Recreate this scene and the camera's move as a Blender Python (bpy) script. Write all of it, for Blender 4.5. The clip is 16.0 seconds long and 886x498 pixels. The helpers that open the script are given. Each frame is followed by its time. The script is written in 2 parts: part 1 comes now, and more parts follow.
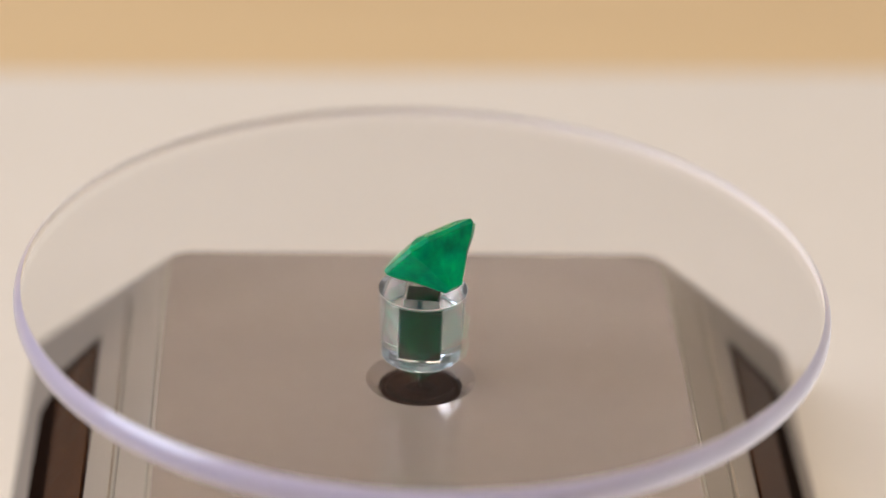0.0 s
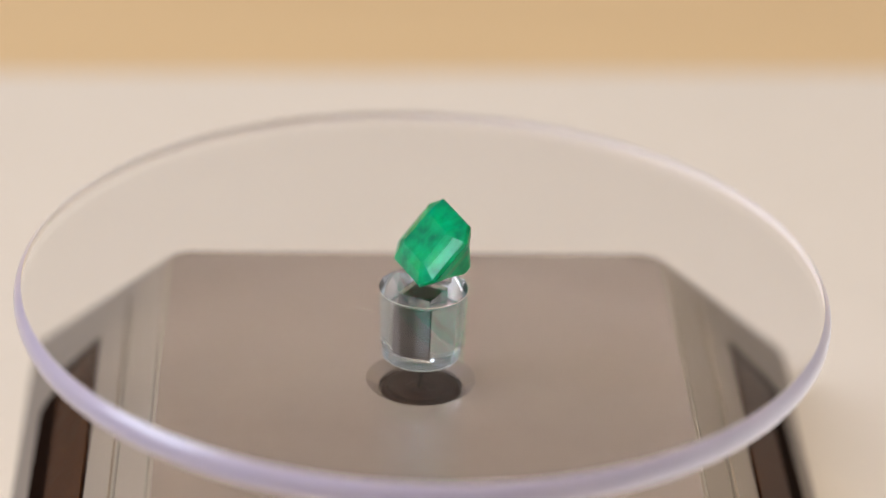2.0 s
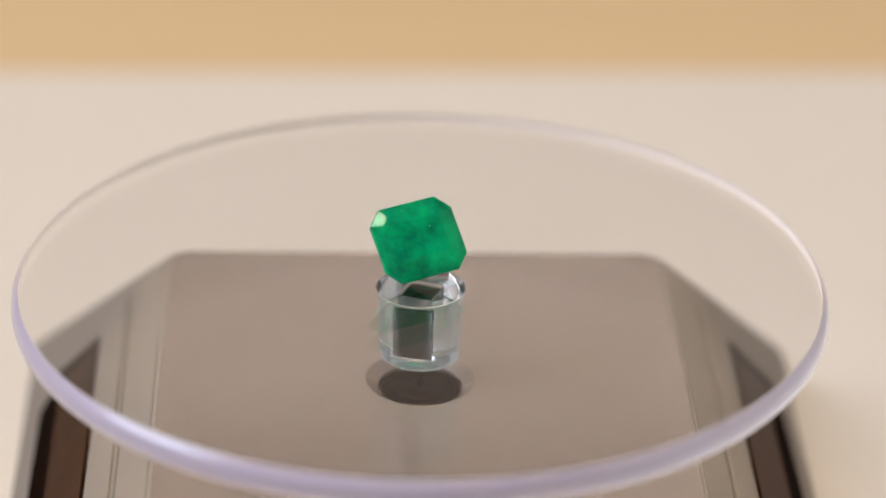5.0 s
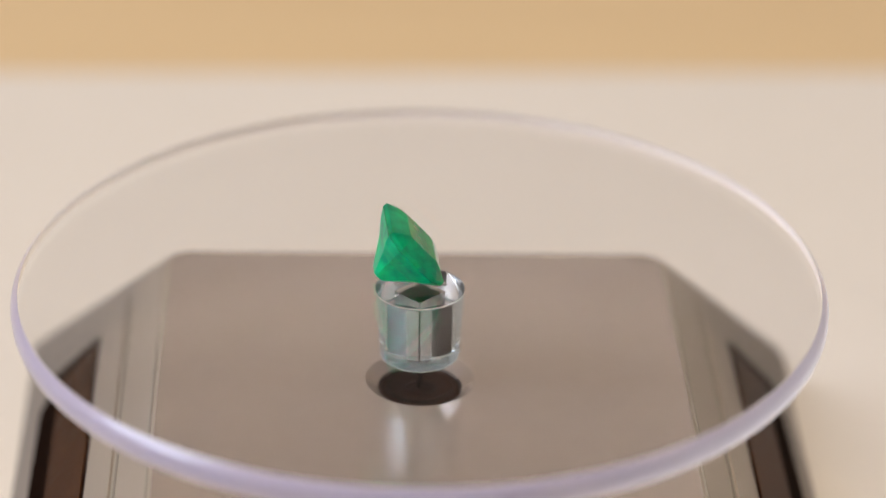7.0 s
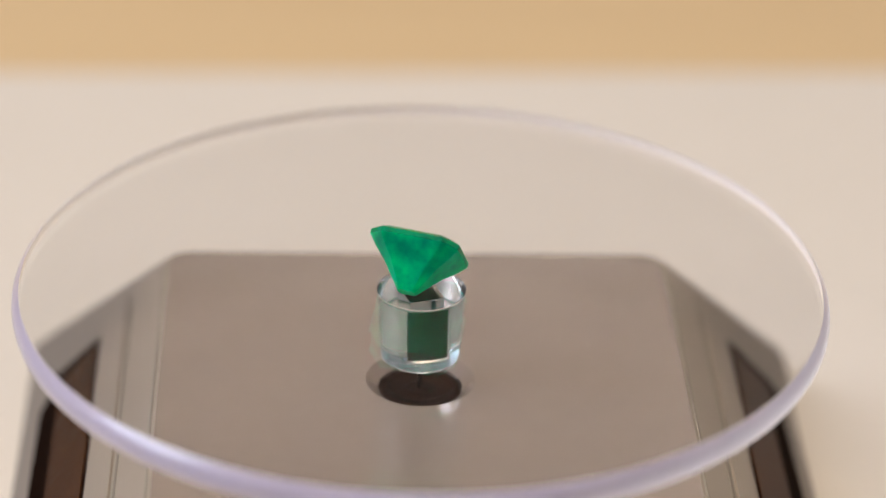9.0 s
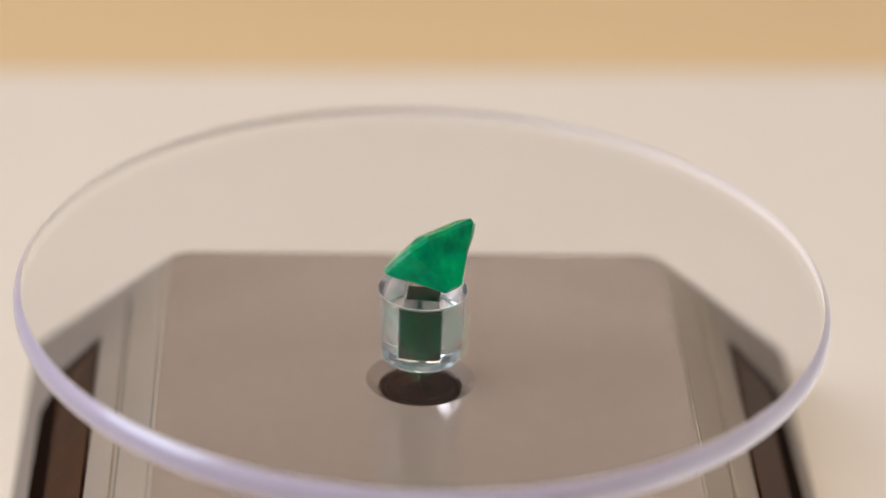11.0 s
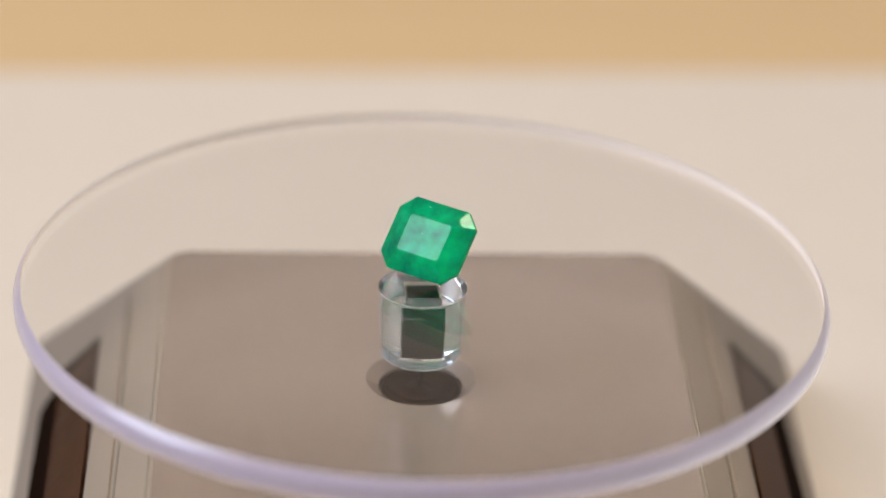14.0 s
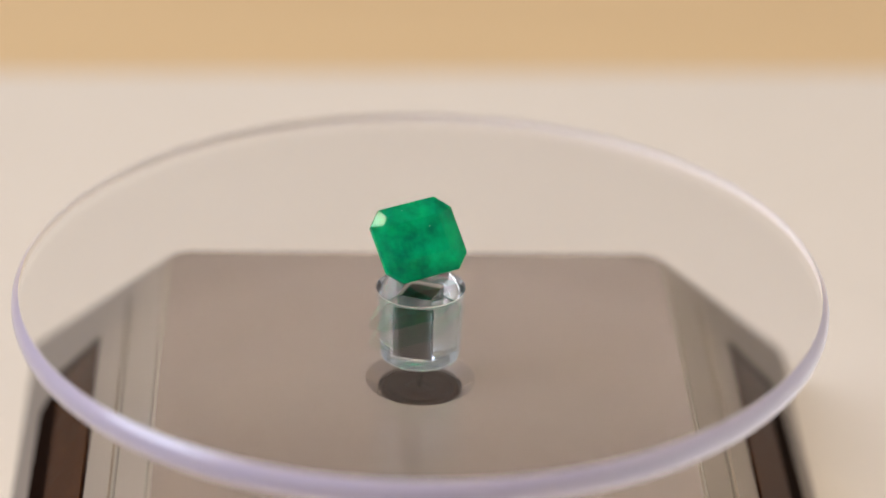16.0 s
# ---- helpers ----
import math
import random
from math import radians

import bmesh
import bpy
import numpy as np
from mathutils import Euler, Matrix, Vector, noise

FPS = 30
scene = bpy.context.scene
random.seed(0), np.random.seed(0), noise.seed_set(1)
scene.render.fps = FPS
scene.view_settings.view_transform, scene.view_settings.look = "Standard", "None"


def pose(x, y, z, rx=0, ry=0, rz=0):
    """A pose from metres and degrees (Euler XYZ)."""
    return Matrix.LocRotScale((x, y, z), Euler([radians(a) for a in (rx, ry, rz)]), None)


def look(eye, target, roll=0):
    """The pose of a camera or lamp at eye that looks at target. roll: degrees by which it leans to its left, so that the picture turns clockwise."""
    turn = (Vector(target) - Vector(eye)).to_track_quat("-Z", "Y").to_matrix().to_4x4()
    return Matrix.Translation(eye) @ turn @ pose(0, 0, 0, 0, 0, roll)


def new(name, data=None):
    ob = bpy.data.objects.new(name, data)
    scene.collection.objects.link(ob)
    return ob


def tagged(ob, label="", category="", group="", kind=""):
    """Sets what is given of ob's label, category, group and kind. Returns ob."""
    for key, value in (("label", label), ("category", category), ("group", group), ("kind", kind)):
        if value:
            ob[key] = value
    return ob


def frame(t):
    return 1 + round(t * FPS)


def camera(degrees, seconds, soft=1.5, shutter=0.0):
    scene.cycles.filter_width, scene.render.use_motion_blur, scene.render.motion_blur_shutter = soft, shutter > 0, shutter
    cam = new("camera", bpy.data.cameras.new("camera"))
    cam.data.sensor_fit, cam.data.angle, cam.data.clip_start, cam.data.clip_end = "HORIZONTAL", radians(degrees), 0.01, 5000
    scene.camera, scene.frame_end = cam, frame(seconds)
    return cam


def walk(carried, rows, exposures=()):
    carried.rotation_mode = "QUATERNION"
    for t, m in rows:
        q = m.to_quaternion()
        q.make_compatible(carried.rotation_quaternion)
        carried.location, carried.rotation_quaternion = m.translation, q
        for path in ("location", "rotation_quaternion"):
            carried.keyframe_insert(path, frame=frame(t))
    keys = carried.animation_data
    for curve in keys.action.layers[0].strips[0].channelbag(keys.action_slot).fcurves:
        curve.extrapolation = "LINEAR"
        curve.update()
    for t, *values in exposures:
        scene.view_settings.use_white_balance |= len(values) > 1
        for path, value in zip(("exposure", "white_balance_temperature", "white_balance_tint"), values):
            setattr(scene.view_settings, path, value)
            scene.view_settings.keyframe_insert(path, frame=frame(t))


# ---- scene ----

# World: metres. The tabletop is z = 0, the turntable's axis is x = y = 0, the camera looks along +y.
MM = 0.001
DISC_TOP = 0.045
SPIN = 360 / 11.0          # degrees a second, anticlockwise from above
WOBBLE, HIGH = 0.884, 1.146  # the disc sits slightly crooked on its shaft

cam = camera(15.40, 16.0, soft=1.6)
cam.data.dof.use_dof = True
cam.data.dof.focus_distance = 0.402
cam.data.dof.aperture_fstop = 9.0
EYE = Vector((0.0, -0.35851, 0.18798 + DISC_TOP))
AIM = EYE + 0.4 * Vector((0.00613839, 0.88974861, -0.4564096))
VIEW = look(EYE, AIM, 1.62)
walk(cam, [(0.0, VIEW), (16.0, VIEW)], exposures=[(0.0, 0.0), (16.0, 0.0)])

# ---- light ----
world = bpy.data.worlds.new("world")
scene.world = world
world.use_nodes = True
wn = world.node_tree.nodes
sky = wn.new("ShaderNodeTexSky")
sky.sky_type, sky.sun_disc = "NISHITA", False
sky.sun_elevation, sky.sun_rotation = radians(35), radians(200)
wn["Background"].inputs["Strength"].default_value = 0.1
world.node_tree.links.new(sky.outputs[0], wn["Background"].inputs["Color"])


def area_lamp(name, size_x, size_y, power, colour, m):
    data = bpy.data.lights.new(name, "AREA")
    data.shape, data.size, data.size_y, data.energy, data.color = "RECTANGLE", size_x, size_y, power, colour
    ob = new(name, data)
    ob.matrix_world = m
    return ob


# daylight through the window at the left of the table
area_lamp("window_light", 0.72, 0.98, 19, (0.86, 0.95, 1.12), look((-1.29, -0.27, 1.0), (0.0, -0.27, 0.85)))
# warm ceiling lamp above the table
area_lamp("ceiling_glow", 0.52, 0.38, 15.3, (1.0, 0.88, 0.69), look((-0.05, 0.04, 1.70), (-0.05, 0.04, 0.0)))


# ---- materials ----
def material(name, colour=(0.5, 0.5, 0.5), rough=0.5, metal=0.0, **sockets):
    m = bpy.data.materials.new(name)
    m.use_nodes = True
    b = m.node_tree.nodes["Principled BSDF"]
    b.inputs["Base Color"].default_value = (*colour, 1)
    b.inputs["Roughness"].default_value = rough
    b.inputs["Metallic"].default_value = metal
    for k, v in sockets.items():
        b.inputs[k.replace("_", " ")].default_value = v
    return m


def mottled(m, scale, dark, light, rough=(0.4, 0.6), bump=0.0, stretch=(1, 1, 1), detail=6.0, bump_scale=None):
    """Two-scale noise on a material's colour, roughness and relief, in metres of its object."""
    nt = m.node_tree
    b = nt.nodes["Principled BSDF"]
    co, mp = nt.nodes.new("ShaderNodeTexCoord"), nt.nodes.new("ShaderNodeMapping")
    mp.inputs["Scale"].default_value = stretch
    nt.links.new(co.outputs["Object"], mp.inputs[0])
    big, fine = nt.nodes.new("ShaderNodeTexNoise"), nt.nodes.new("ShaderNodeTexNoise")
    big.inputs["Scale"].default_value, big.inputs["Detail"].default_value = scale, detail
    fine.inputs["Scale"].default_value, fine.inputs["Detail"].default_value = bump_scale or scale * 14, 4
    for n in (big, fine):
        nt.links.new(mp.outputs[0], n.inputs["Vector"])
    add = nt.nodes.new("ShaderNodeMath")
    add.operation = "MULTIPLY_ADD"
    add.inputs[1].default_value = 0.35
    nt.links.new(fine.outputs["Fac"], add.inputs[0])
    sc = nt.nodes.new("ShaderNodeMath")
    sc.operation = "MULTIPLY"
    sc.inputs[1].default_value = 0.65
    nt.links.new(big.outputs["Fac"], sc.inputs[0])
    nt.links.new(sc.outputs[0], add.inputs[2])
    ramp = nt.nodes.new("ShaderNodeValToRGB")
    ramp.color_ramp.elements[0].position, ramp.color_ramp.elements[1].position = 0.32, 0.68
    ramp.color_ramp.elements[0].color, ramp.color_ramp.elements[1].color = (*dark, 1), (*light, 1)
    nt.links.new(add.outputs[0], ramp.inputs[0])
    nt.links.new(ramp.outputs[0], b.inputs["Base Color"])
    mr = nt.nodes.new("ShaderNodeMapRange")
    mr.inputs["To Min"].default_value, mr.inputs["To Max"].default_value = rough
    nt.links.new(add.outputs[0], mr.inputs["Value"])
    nt.links.new(mr.outputs[0], b.inputs["Roughness"])
    if bump:
        bp = nt.nodes.new("ShaderNodeBump")
        bp.inputs["Strength"].default_value, bp.inputs["Distance"].default_value = bump, 0.0003
        nt.links.new(fine.outputs["Fac"], bp.inputs["Height"])
        nt.links.new(bp.outputs[0], b.inputs["Normal"])
    return m


M_TABLE = mottled(material("cream paper"), 9, (0.715, 0.632, 0.55), (0.75, 0.665, 0.585), (0.45, 0.6), 0.05)
M_TAN = mottled(material("tan wood"), 7, (0.645, 0.45, 0.25), (0.69, 0.49, 0.275), (0.5, 0.65), 0.1, (0.4, 3, 3))
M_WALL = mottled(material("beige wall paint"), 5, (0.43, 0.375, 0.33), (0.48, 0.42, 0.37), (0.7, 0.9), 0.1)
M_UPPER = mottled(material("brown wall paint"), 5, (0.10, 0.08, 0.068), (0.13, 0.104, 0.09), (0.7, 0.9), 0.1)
M_WHITE = mottled(material("white wall paint"), 3, (0.56, 0.56, 0.59), (0.61, 0.61, 0.64), (0.7, 0.9), 0.1)
M_FLOOR = mottled(material("brown floor"), 4, (0.22, 0.15, 0.10), (0.32, 0.22, 0.15), (0.4, 0.6), 0.1)
M_SCRATCH = material("pale scratch", (0.36, 0.32, 0.285), 0.5)
M_FRAME = mottled(material("white window paint"), 20, (0.74, 0.74, 0.74), (0.82, 0.82, 0.82), (0.3, 0.45))
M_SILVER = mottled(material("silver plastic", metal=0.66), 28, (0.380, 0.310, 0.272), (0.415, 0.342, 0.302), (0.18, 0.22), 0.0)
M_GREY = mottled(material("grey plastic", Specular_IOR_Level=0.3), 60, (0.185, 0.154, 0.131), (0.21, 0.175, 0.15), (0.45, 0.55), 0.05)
M_SEAM = material("seam", (0.16, 0.14, 0.12), 0.6, Specular_IOR_Level=0.1)
M_BLACK = mottled(material("black plastic", IOR=1.02), 200, (0.005, 0.0018, 0.0010), (0.008, 0.003, 0.0017), (0.35, 0.5))
M_BUSH = mottled(material("dark glossy bushing", IOR=1.10), 300, (0.012, 0.0055, 0.0035), (0.02, 0.009, 0.006), (0.12, 0.2))
M_CELL = mottled(material("solar cell", IOR=1.06), 150, (0.028, 0.010, 0.004), (0.040, 0.015, 0.006), (0.2, 0.28))
M_SHAFT = mottled(material("dark shaft", IOR=1.03), 60, (0.009, 0.005, 0.004), (0.013, 0.007, 0.005), (0.28, 0.36))
M_ACRYLIC = material("clear acrylic", (1.0, 1.0, 1.0), 0.0, Transmission_Weight=1.0, IOR=1.49)
# lavender paints the cool light that the clear edge reflects and refracts
M_EDGE = material("painted lavender edge sheen", (0.37, 0.325, 0.52), 0.35, Coat_Weight=1.0, Coat_Roughness=0.15)
# cream stands in for the sheet mirrored inside the clear far rim
M_RIM = material("sheet toned satin rim", (0.88, 0.81, 0.68), 0.5, Specular_IOR_Level=0.0)
for m, tint, share in ((M_EDGE, (0.98, 0.95, 0.95, 1), 0.31), (M_RIM, (1.0, 0.96, 0.84, 1), 0.62)):
    nt = m.node_tree
    pale = nt.nodes.new("ShaderNodeBsdfTranslucent")
    pale.inputs["Color"].default_value = tint
    both = nt.nodes.new("ShaderNodeMixShader")
    both.inputs[0].default_value = share
    nt.links.new(nt.nodes["Principled BSDF"].outputs[0], both.inputs[1])
    nt.links.new(pale.outputs[0], both.inputs[2])
    nt.links.new(both.outputs[0], nt.nodes["Material Output"].inputs[0])
M_FROST = material("frosted acrylic", (0.90, 0.95, 1.0), 0.12, Transmission_Weight=0.93, IOR=1.49)
M_STEM = material("moulded clear acrylic", (0.73, 0.91, 1.0), 0.0, Transmission_Weight=1.0, IOR=1.49)


def emerald(name, rough, **sockets):
    """Cloudy green beryl; the crown is polished, the pavilion left satin."""
    m = material(name, Specular_Tint=(0.03, 0.38, 0.26, 1.0), Subsurface_Weight=1.0, Subsurface_Radius=(0.05, 1.0, 0.5), Subsurface_Scale=0.0016, **sockets)
    return mottled(m, 330, (0.0, 0.28, 0.17), (0.0, 0.90, 0.38), rough, bump_scale=900)


M_EMERALD = emerald("polished emerald", (0.05, 0.1), Transmission_Weight=0.66, IOR=1.40, Coat_Weight=0.30, Coat_Roughness=0.015, Coat_IOR=1.57)
M_PAVILION = emerald("satin emerald", (0.26, 0.36), Transmission_Weight=0.55, IOR=1.22)


# ---- builders ----
def part(name, bm, mat, parent=None, label="", smooth=False):
    me = bpy.data.meshes.new(name)
    bmesh.ops.recalc_face_normals(bm, faces=bm.faces)
    bm.to_mesh(me)
    bm.free()
    for m in (mat if isinstance(mat, (list, tuple)) else [mat]):
        me.materials.append(m)
    for p in me.polygons:
        p.use_smooth = smooth
    ob = new(name, me)
    ob.parent = parent
    if label:
        ob["label"] = label
    return ob


def box(bm, x0, x1, y0, y1, z0, z1):
    vs = [bm.verts.new((x, y, z)) for z in (z0, z1) for x, y in ((x0, y0), (x1, y0), (x1, y1), (x0, y1))]
    for f in ((3, 2, 1, 0), (4, 5, 6, 7), (0, 1, 5, 4), (1, 2, 6, 5), (2, 3, 7, 6), (3, 0, 4, 7)):
        bm.faces.new([vs[i] for i in f])


def slab(*dims):
    bm = bmesh.new()
    box(bm, *dims)
    return bm


def bevelled(bm, width, segments=2):
    bmesh.ops.bevel(bm, geom=list(bm.edges), offset=width, segments=segments, affect="EDGES", profile=0.5)
    return bm


def loft(bm, rings, cap_first=True, cap_last=True):
    """Faces between rings of equally many points; returns the vertex rings."""
    vr = [[bm.verts.new(p) for p in ring] for ring in rings]
    n = len(vr[0])
    for a, b in zip(vr, vr[1:]):
        for i in range(n):
            bm.faces.new((a[i], a[(i + 1) % n], b[(i + 1) % n], b[i]))
    if cap_first:
        bm.faces.new(vr[0][::-1])
    if cap_last:
        bm.faces.new(vr[-1])
    return vr


def circle(r, z, n=96):
    return [(r * math.cos(2 * math.pi * i / n), r * math.sin(2 * math.pi * i / n), z) for i in range(n)]


def rounded_square(hx, hy, r, z, seg=6):
    pts = []
    for cx, cy, a0 in ((hx - r, hy - r, 0), (-hx + r, hy - r, 90), (-hx + r, -hy + r, 180), (hx - r, -hy + r, 270)):
        for i in range(seg + 1):
            a = radians(a0 + 90 * i / seg)
            pts.append((cx + r * math.cos(a), cy + r * math.sin(a), z))
    return pts


# ---- the room ----
X0, X1, Y0, Y1, Z0, Z1 = -1.3, 1.6, -1.4, 1.5, -0.75, 1.75
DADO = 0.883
WY0, WY1, WZ0, WZ1 = -0.64, 0.10, 0.50, 1.50


def build_room():
    T = 0.12
    tagged(part("floor", slab(X0 - T, X1 + T, Y0 - T, Y1 + T, Z0 - 0.1, Z0), M_FLOOR), "brown wooden floor under the table", "floor", kind="structure")
    tagged(part("ceiling", slab(X0 - T, X1 + T, Y0 - T, Y1 + T, Z1, Z1 + 0.1), M_WHITE), "plain white painted ceiling of the room", "ceiling", kind="structure")
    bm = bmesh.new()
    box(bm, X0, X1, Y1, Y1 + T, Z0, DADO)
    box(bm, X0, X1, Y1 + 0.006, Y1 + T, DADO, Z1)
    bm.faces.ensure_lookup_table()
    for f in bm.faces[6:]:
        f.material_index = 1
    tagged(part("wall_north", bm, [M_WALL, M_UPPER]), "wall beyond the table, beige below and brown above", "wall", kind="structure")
    tagged(part("wall_south", slab(X0, X1, Y0 - T, Y0, Z0, Z1), M_WHITE), "plain white painted wall of the room", "wall", kind="structure")
    tagged(part("wall_east", slab(X1, X1 + T, Y0 - T, Y1 + T, Z0, Z1), M_WHITE), "plain white painted wall of the room", "wall", kind="structure")
    bm = bmesh.new()
    box(bm, X0 - T, X0, Y0 - T, WY0, Z0, Z1)
    box(bm, X0 - T, X0, WY1, Y1 + T, Z0, Z1)
    box(bm, X0 - T, X0, WY0, WY1, Z0, WZ0)
    box(bm, X0 - T, X0, WY0, WY1, WZ1, Z1)
    tagged(part("wall_west", bm, M_WHITE), "white painted wall with an upright window", "wall", kind="structure")
    win = tagged(new("window_1"), "white framed upright window letting in daylight", "window", kind="structure")
    bm = bmesh.new()
    x0, x1, e, w = X0 - 0.08, X0 - 0.03, 0.002, 0.035
    box(bm, x0, x1, WY0 + e, WY0 + w, WZ0 + e, WZ1 - e)
    box(bm, x0, x1, WY1 - w, WY1 - e, WZ0 + e, WZ1 - e)
    box(bm, x0, x1, WY0 + w, WY1 - w, WZ0 + e, WZ0 + w)
    box(bm, x0, x1, WY0 + w, WY1 - w, WZ1 - w, WZ1 - e)
    part("window_frame", bm, M_FRAME, win)


def build_ceiling_lamp():
    lamp = tagged(new("ceiling_lamp"), "oblong white ceiling lamp giving warm light over the table", "lamp")
    bm = bmesh.new()
    box(bm, -0.33, 0.23, -0.17, 0.25, 1.72, Z1)
    part("housing", bevelled(bm, 0.004), M_FRAME, lamp)


SHEET = 0.002  # thickness of the cream sheet, whose top is z = 0


def build_table():
    table = tagged(new("table"), "tan wooden table partly covered by a cream sheet", "table")
    part("tabletop", bevelled(slab(-0.85, 0.85, -0.62, 0.75, -0.03 - SHEET, -SHEET), 0.002), M_TAN, table)
    for x in (-0.8, 0.8):
        for y in (-0.57, 0.7):
            part("leg", bevelled(slab(x - 0.025, x + 0.025, y - 0.025, y + 0.025, Z0, -0.03 - SHEET), 0.003), M_TAN, table)
    sheet = tagged(part("display_sheet", bevelled(slab(-0.7, 0.7, -0.56, 0.0, -SHEET, 0.0), 0.0006), M_TABLE), "smooth cream display sheet lying on the tan table", "sheet")
    sheet.matrix_basis = pose(0, 0.1635, 0, 0, 0, 3.6)


# ---- the turntable ----
BASE_TOP = DISC_TOP - 16.3 * MM
HALF_TOP, HALF_LOW, SKIRT = 33.3 * MM, 53.5 * MM, 5.2 * MM
HOLE = -0.3 * MM   # the hole's place off the base's middle
SLOPE = (HALF_LOW - HALF_TOP) / (BASE_TOP - SKIRT)


def side_point(depth, along, out, lift):
    """A point on the +x flank: metres down from the top, along the edge, shown in the base's own space."""
    n = Vector((1, 0, SLOPE)).normalized()
    return Vector((HALF_TOP + SLOPE * depth, along, BASE_TOP - depth)) + n * lift


def flank_plate(d0, d1, a0, a1, lift0, lift1, taper=0.0, cut=0.0):
    """A plate on the +x flank between the depths d0 and d1."""
    bm = bmesh.new()
    rings = []
    for lift in (lift0, lift1):
        b0, b1 = a0 - taper, a1 + taper
        pts = [(d0, a0), (d1, b0), (d1, b1), (d0, a1)]
        if cut:
            half = 0.3 * cut
            pts = [(d0, a0), (d1 - cut, b0), (d1 - half, b0 + half), (d1, b0 + cut), (d1, b1 - cut), (d1 - half, b1 - half), (d1 - cut, b1), (d0, a1)]
        rings.append([side_point(d, a, 0, lift) for d, a in pts])
    loft(bm, rings)
    return bm


def build_base(base):
    yaw = pose(0.4 * MM, 0, 0, 0, 0, 2.2)
    rings = [rounded_square(HALF_LOW - 1 * MM, HALF_LOW - 1 * MM, 4 * MM, 0.0),
             rounded_square(HALF_LOW, HALF_LOW, 4 * MM, 1 * MM),
             rounded_square(HALF_LOW, HALF_LOW, 4 * MM, SKIRT - 0.6 * MM),
             rounded_square(HALF_LOW - 0.5 * MM, HALF_LOW - 0.5 * MM, 4 * MM, SKIRT + 0.3 * MM),
             rounded_square(HALF_TOP + 0.4 * MM, HALF_TOP + 1.5 * MM, 3 * MM, BASE_TOP - 0.5 * MM),
             rounded_square(HALF_TOP - 0.3 * MM, HALF_TOP + 0.8 * MM, 2.8 * MM, BASE_TOP)]
    bm = bmesh.new()
    vr = loft(bm, rings, True, False)
    # top face round the countersunk hole
    hole = [[bm.verts.new((p[0] + HOLE, p[1], p[2])) for p in circle(r * MM, z, 56)] for r, z in ((6.9, BASE_TOP), (6.7, BASE_TOP - 0.12 * MM), (5.25, BASE_TOP - 1.1 * MM), (5.2, BASE_TOP - 5 * MM))]
    for a, b in zip(hole, hole[1:]):
        for i in range(56):
            bm.faces.new((a[i], b[i], b[(i + 1) % 56], a[(i + 1) % 56]))
    edges = [bm.edges.get((r[i], r[(i + 1) % len(r)])) for r in (vr[-1], hole[0]) for i in range(len(r))]
    bmesh.ops.triangle_fill(bm, edges=edges, use_beauty=True)
    bm.normal_update()
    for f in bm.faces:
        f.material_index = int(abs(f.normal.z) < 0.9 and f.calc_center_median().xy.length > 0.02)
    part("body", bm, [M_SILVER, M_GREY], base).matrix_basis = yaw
    bm = bmesh.new()
    rim = [(5.15, -2.2), (5.15, -1.4), (4.7, -1.15), (4.35, -1.12), (4.1, -1.3), (3.9, -1.62), (1.2, -1.66), (1.1, -1.5), (0.9, -1.46)]
    loft(bm, [[(x + HOLE, y, z) for x, y, z in circle(r * MM, BASE_TOP + z * MM, 48)] for r, z in rim])
    part("bushing", bm, M_BUSH, base, "dark glossy bushing in the hole", True).matrix_basis = yaw
    for turn in (0, 180):
        m = yaw @ Matrix.Rotation(radians(turn), 4, "Z")
        part("seam", flank_plate(5.3 * MM, 5.6 * MM, -31 * MM, 31 * MM, -0.3 * MM, 0.05 * MM, -4 * MM), M_SEAM, base).matrix_basis = m
        part("groove", flank_plate(0.25 * MM, 0.5 * MM, -31 * MM, 31 * MM, -0.3 * MM, 0.04 * MM), M_SEAM, base).matrix_basis = m
        part("bezel", flank_plate(6.1 * MM, 22.5 * MM, -33 * MM, 33 * MM, -0.3 * MM, 0.3 * MM, -10 * MM), M_GREY, base, "light grey bezel").matrix_basis = m
        panel = part("solar_panel", flank_plate(10.1 * MM, 19.8 * MM, -28.3 * MM, 28.3 * MM, 0.0, 0.45 * MM, 2 * MM, 2.6 * MM), M_BLACK, base, "black framed solar panel")
        panel.matrix_basis = m
        part("solar_cell", flank_plate(10.4 * MM, 16.6 * MM, -26 * MM, 26 * MM, 0.1 * MM, 0.6 * MM, 0.5 * MM, 1.2 * MM), M_CELL, panel, "dark brown solar cell")


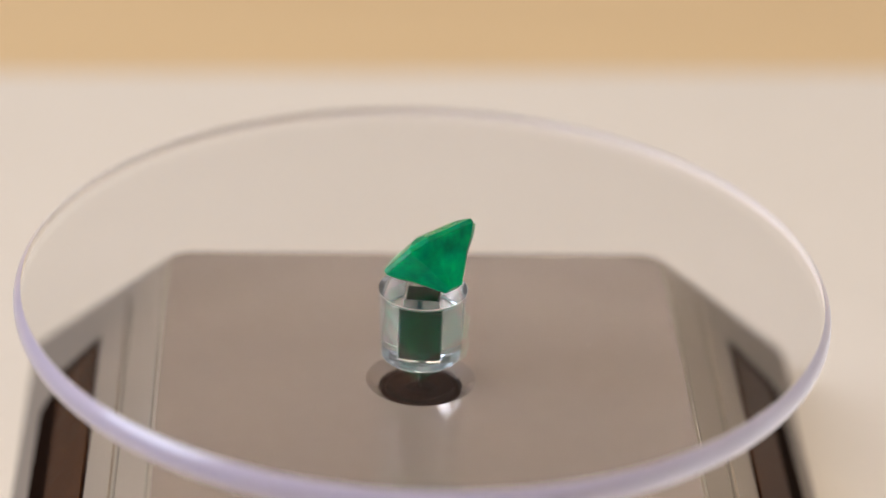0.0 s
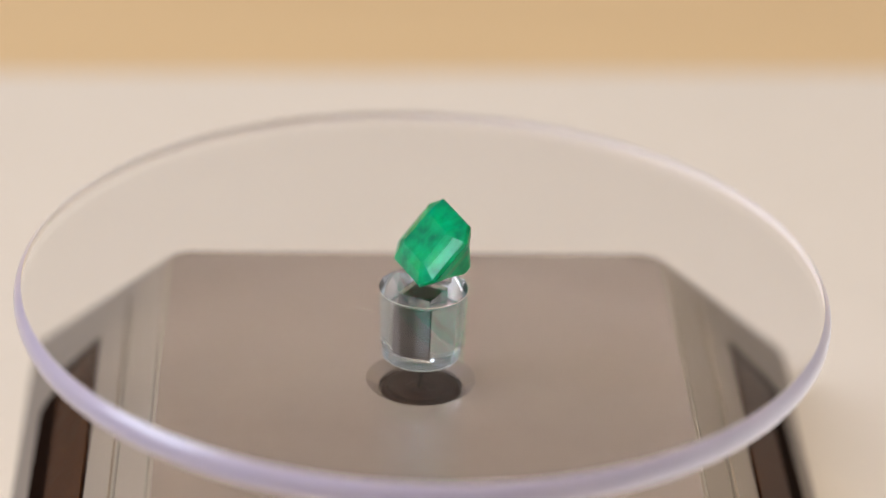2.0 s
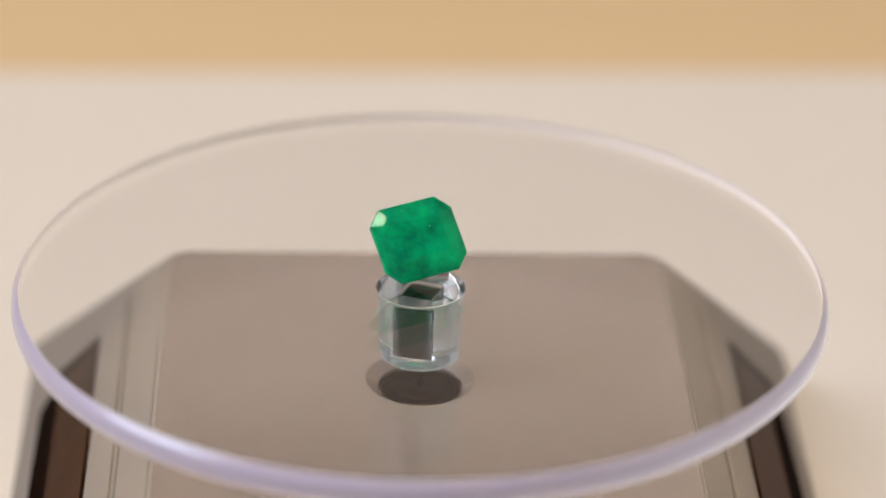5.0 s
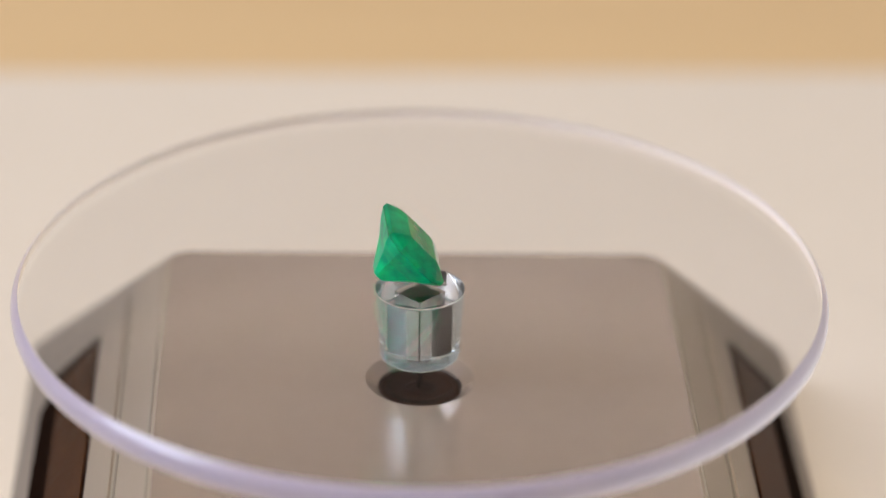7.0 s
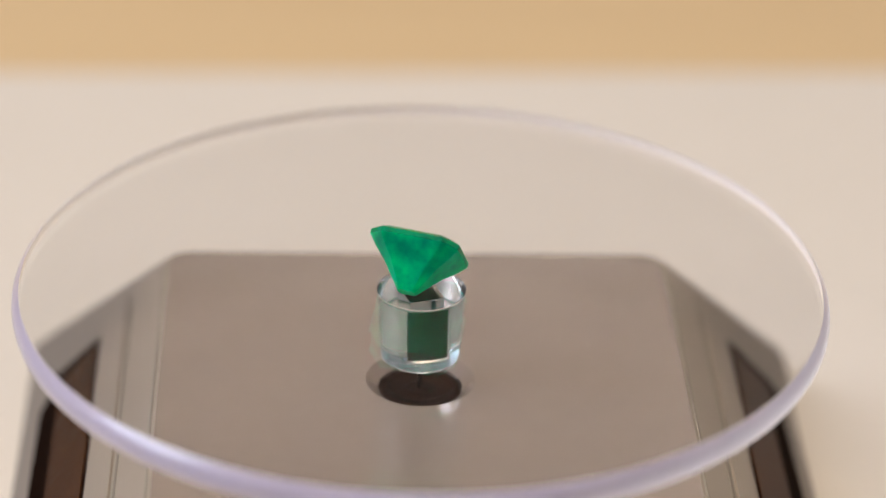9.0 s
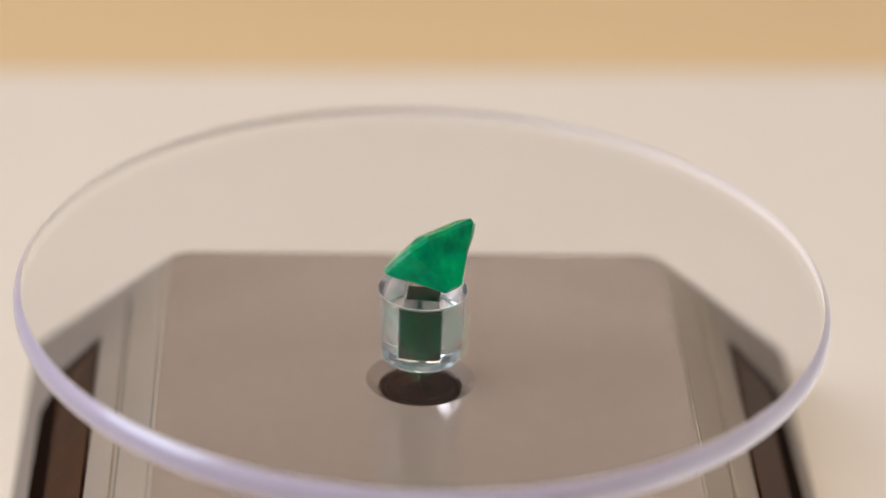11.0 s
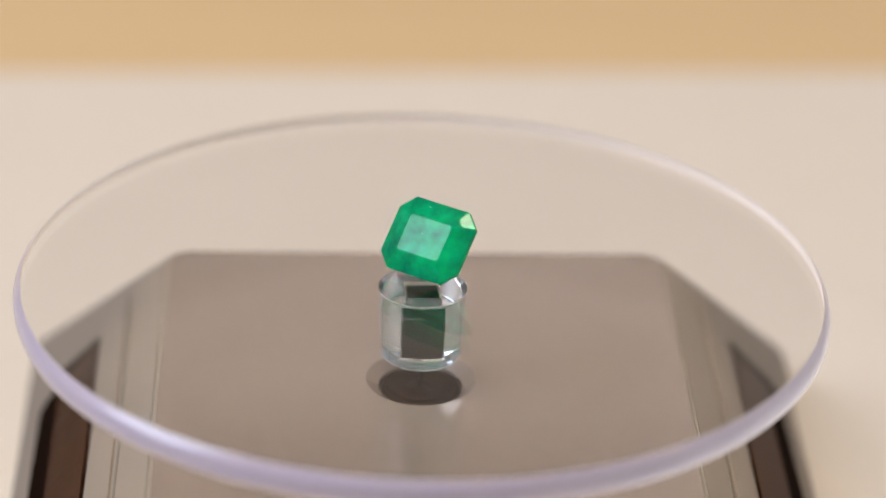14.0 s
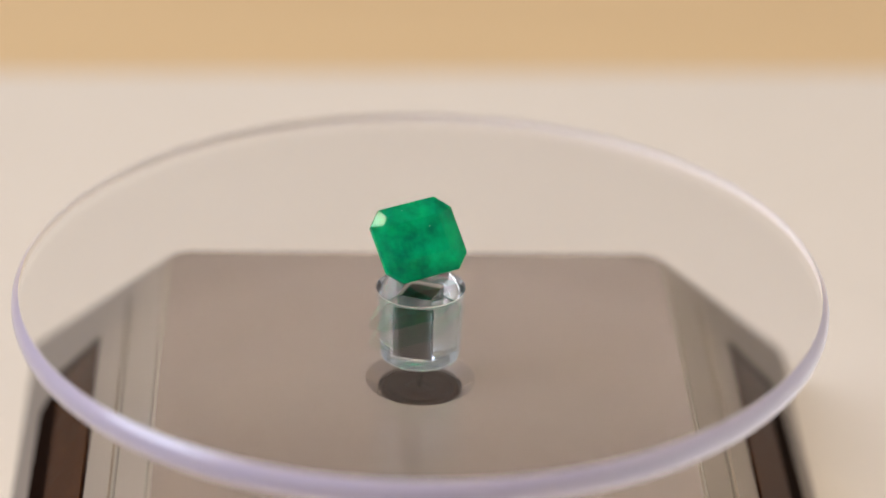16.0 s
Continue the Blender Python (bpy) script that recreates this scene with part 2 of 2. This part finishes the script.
def build_disc(base):
    R, T = 50.38 * MM, 3.5 * MM
    edge = [(-0.8, -3.5), (-0.5, -3.36), (-0.2, -2.95), (-0.05, -2.4), (0.0, -1.8), (-0.05, -1.3), (-0.17, -0.92), (-0.38, -0.6), (-0.64, -0.3), (-0.92, 0.0)]
    prof = [(R + (o - 0.05) * MM, z * MM) for o, z in edge]
    # disc and stem are one casting: outer skin with the square socket cut up into the stem
    s = 2.25 * MM
    bm = bmesh.new()
    N = 160
    rings = [[bm.verts.new(p) for p in circle(r, z, N)] for r, z in prof]
    for k, (a, b) in enumerate(zip(rings, rings[1:])):
        for i in range(N):
            f = bm.faces.new((a[i], a[(i + 1) % N], b[(i + 1) % N], b[i]))
            f.smooth, f.material_index = True, 3
    bm.faces.new(rings[-1])
    stem = [[bm.verts.new(p) for p in circle(r * MM, z * MM, N)] for r, z in ((5.55, -3.5), (5.47, -3.65), (5.45, -3.8), (5.44, -4.0), (5.02, -12.0), (5.01, -12.2), (4.99, -12.4), (4.93, -12.65), (4.75, -12.85), (4.5, -12.95))]
    for i in range(N):
        bm.faces.new((rings[0][i], stem[0][i], stem[0][(i + 1) % N], rings[0][(i + 1) % N]))
    for k, (a, b) in enumerate(zip(stem, stem[1:])):
        for i in range(N):
            f = bm.faces.new((a[i], b[i], b[(i + 1) % N], a[(i + 1) % N]))
            f.smooth, f.material_index = True, 1
    c = s - 0.1 * MM
    corners = ((s, c), (c, s), (-c, s), (-s, c), (-s, -c), (-c, -s), (c, -s), (s, -c))
    low = [bm.verts.new((x, y, -12.1 * MM)) for x, y in corners]
    high = [bm.verts.new((x, y, -4.7 * MM)) for x, y in corners]
    bm.faces.new(stem[-1]).material_index = 2
    bmesh.ops.recalc_face_normals(bm, faces=bm.faces)
    # the closed socket inside the stem: its faces look into the hollow
    cavity = [bm.faces.new((low[i], low[(i + 1) % 8], high[(i + 1) % 8], high[i])) for i in range(8)] + [bm.faces.new(high), bm.faces.new(low)]
    bmesh.ops.recalc_face_normals(bm, faces=cavity)
    bmesh.ops.reverse_faces(bm, faces=cavity)
    me = bpy.data.meshes.new("disc")
    bmesh.ops.rotate(bm, verts=bm.verts, cent=(0, 0, 0), matrix=Matrix.Rotation(radians(SOCKET), 3, "Z"))
    bm.to_mesh(me)
    bm.free()
    me.materials.append(M_ACRYLIC)
    me.materials.append(M_STEM)
    me.materials.append(M_FROST)
    me.materials.append(M_RIM)
    disc = new("disc", me)
    disc.parent = base
    disc["label"] = "clear acrylic round disc with a short stem"
    disc.visible_shadow = False
    # added shell round the rim, carrying the edge's lavender sheen as colour
    bm = bmesh.new()
    loft(bm, [circle(R + o * MM, (z - 0.02) * MM, N) for o, z in edge], False, False)
    part("edge_sheen", bm, M_EDGE, disc, "added shell painting the pale lavender sheen of the clear edge", True).visible_shadow = False
    q = 2.0 * MM
    shaft = part("shaft", bevelled(slab(-q, q, -q, q, -12.0 * MM, -5.0 * MM), 0.15 * MM), M_SHAFT, disc, "dark brown square drive shaft")
    shaft.matrix_basis = pose(0, 0, 0, 0, 0, SOCKET)
    bm = bmesh.new()
    loft(bm, [circle(0.28 * MM, -17.6 * MM, 16), circle(0.28 * MM, -12.96 * MM, 16)])
    part("pin", bm, M_BLACK, disc, "thin black pin", True)
    bm = bmesh.new()
    pts = [Vector((-11.2 + 0.09 * i - 0.012 * i * i, 1.3 + 0.42 * i, 0.012)) * MM for i in range(8)]
    for a, b in zip(pts, pts[1:]):
        side = (b - a).cross(Vector((0, 0, 1))).normalized() * 0.025 * MM
        up = Vector((0, 0, 0.02 * MM))
        loft(bm, [[a - side - up, a + side - up, a + up], [b - side - up, b + side - up, b + up]])
    part("scratch", bm, M_SCRATCH, disc, "fine pale scratch")
    return disc


SOCKET = 45 - 90 - 1.5 * SPIN   # an edge of the socket faces the camera at 1.5 s


def octagon(l, w, c, z, ox=0.0, oy=0.0):
    return [((x + ox) * MM, (y + oy) * MM, z * MM) for x, y in ((l - c, w), (-l + c, w), (-l, w - c), (-l, -w + c), (-l + c, -w), (l - c, -w), (l, -w + c), (l, w - c))]


def build_stone():
    L, W, c = 5.718, 4.83, 1.807
    bm = bmesh.new()
    loft(bm, [octagon(1.13, 0.815, 0.33, -6.226, 0.06, -0.11), octagon(L * 0.6, W * 0.6, c * 0.6, -3.113, 0.03, -0.06),
              octagon(L * 0.84, W * 0.84, c * 0.84, -1.75, 0.01, -0.02), octagon(L, W, c, -0.587), octagon(L, W, c, 0),
              octagon(4.365, 3.55, 0.95, 0.66), octagon(3.1, 2.4, 0.3, 1.045)])
    bmesh.ops.bevel(bm, geom=list(bm.edges), offset=0.07 * MM, segments=1, affect="EDGES")
    bm.normal_update()
    for f in bm.faces:
        f.material_index = int(f.calc_center_median().z < -0.6 * MM)
    stone = tagged(part("gemstone", bm, [M_EMERALD, M_PAVILION]), "green emerald cut gemstone lying tilted on the clear disc", "gemstone")
    for x, y, z, r in ((1.45, 1.1, 1.047, 0.05), (-0.5, 0.3, 1.047, 0.03), (-1.2, 3.9, 0.47, 0.045)):
        bm = bmesh.new()
        bmesh.ops.create_icosphere(bm, subdivisions=1, radius=r * MM, matrix=Matrix.Translation((x * MM, y * MM, z * MM)) @ Matrix.Diagonal((1.5, 0.8, 0.5, 1)))
        part("fleck", bm, M_FRAME, stone, "tiny pale surface fleck")
    return stone


STONE_AT = pose(0, 0, 0, 0, 0, -4.2 * SPIN) @ pose(0.012 * MM, 0.655 * MM, 4.905 * MM) @ pose(0, 0, 0, 0, 0, 3.864) @ pose(0, 0, 0, 48.56) @ pose(0, 0, 0, 0, 0, 1.184)


def turntable(t):
    """The disc's pose: it spins about the shaft and leans a little, pivoting in the hole."""
    phi = 180 - HIGH * SPIN
    lean = pose(0, 0, 0, 0, 0, phi) @ pose(0, 0, 0, 0, -WOBBLE) @ pose(0, 0, 0, 0, 0, -phi)
    return pose(0, 0, DISC_TOP) @ pose(0, 0, 0, 0, 0, SPIN * t) @ pose(0, 0, -0.016) @ lean @ pose(0, 0, 0.016)


build_room()
build_ceiling_lamp()
build_table()
stand = tagged(new("display_turntable"), "silver solar display turntable with clear disc on the table", "turntable")
build_base(stand)
disc = build_disc(stand)
stone = build_stone()


def motions():
    times = [0.5 * i for i in range(33)]
    walk(disc, [(t, turntable(t)) for t in times])
    walk(stone, [(t, turntable(t) @ STONE_AT) for t in times])


motions()
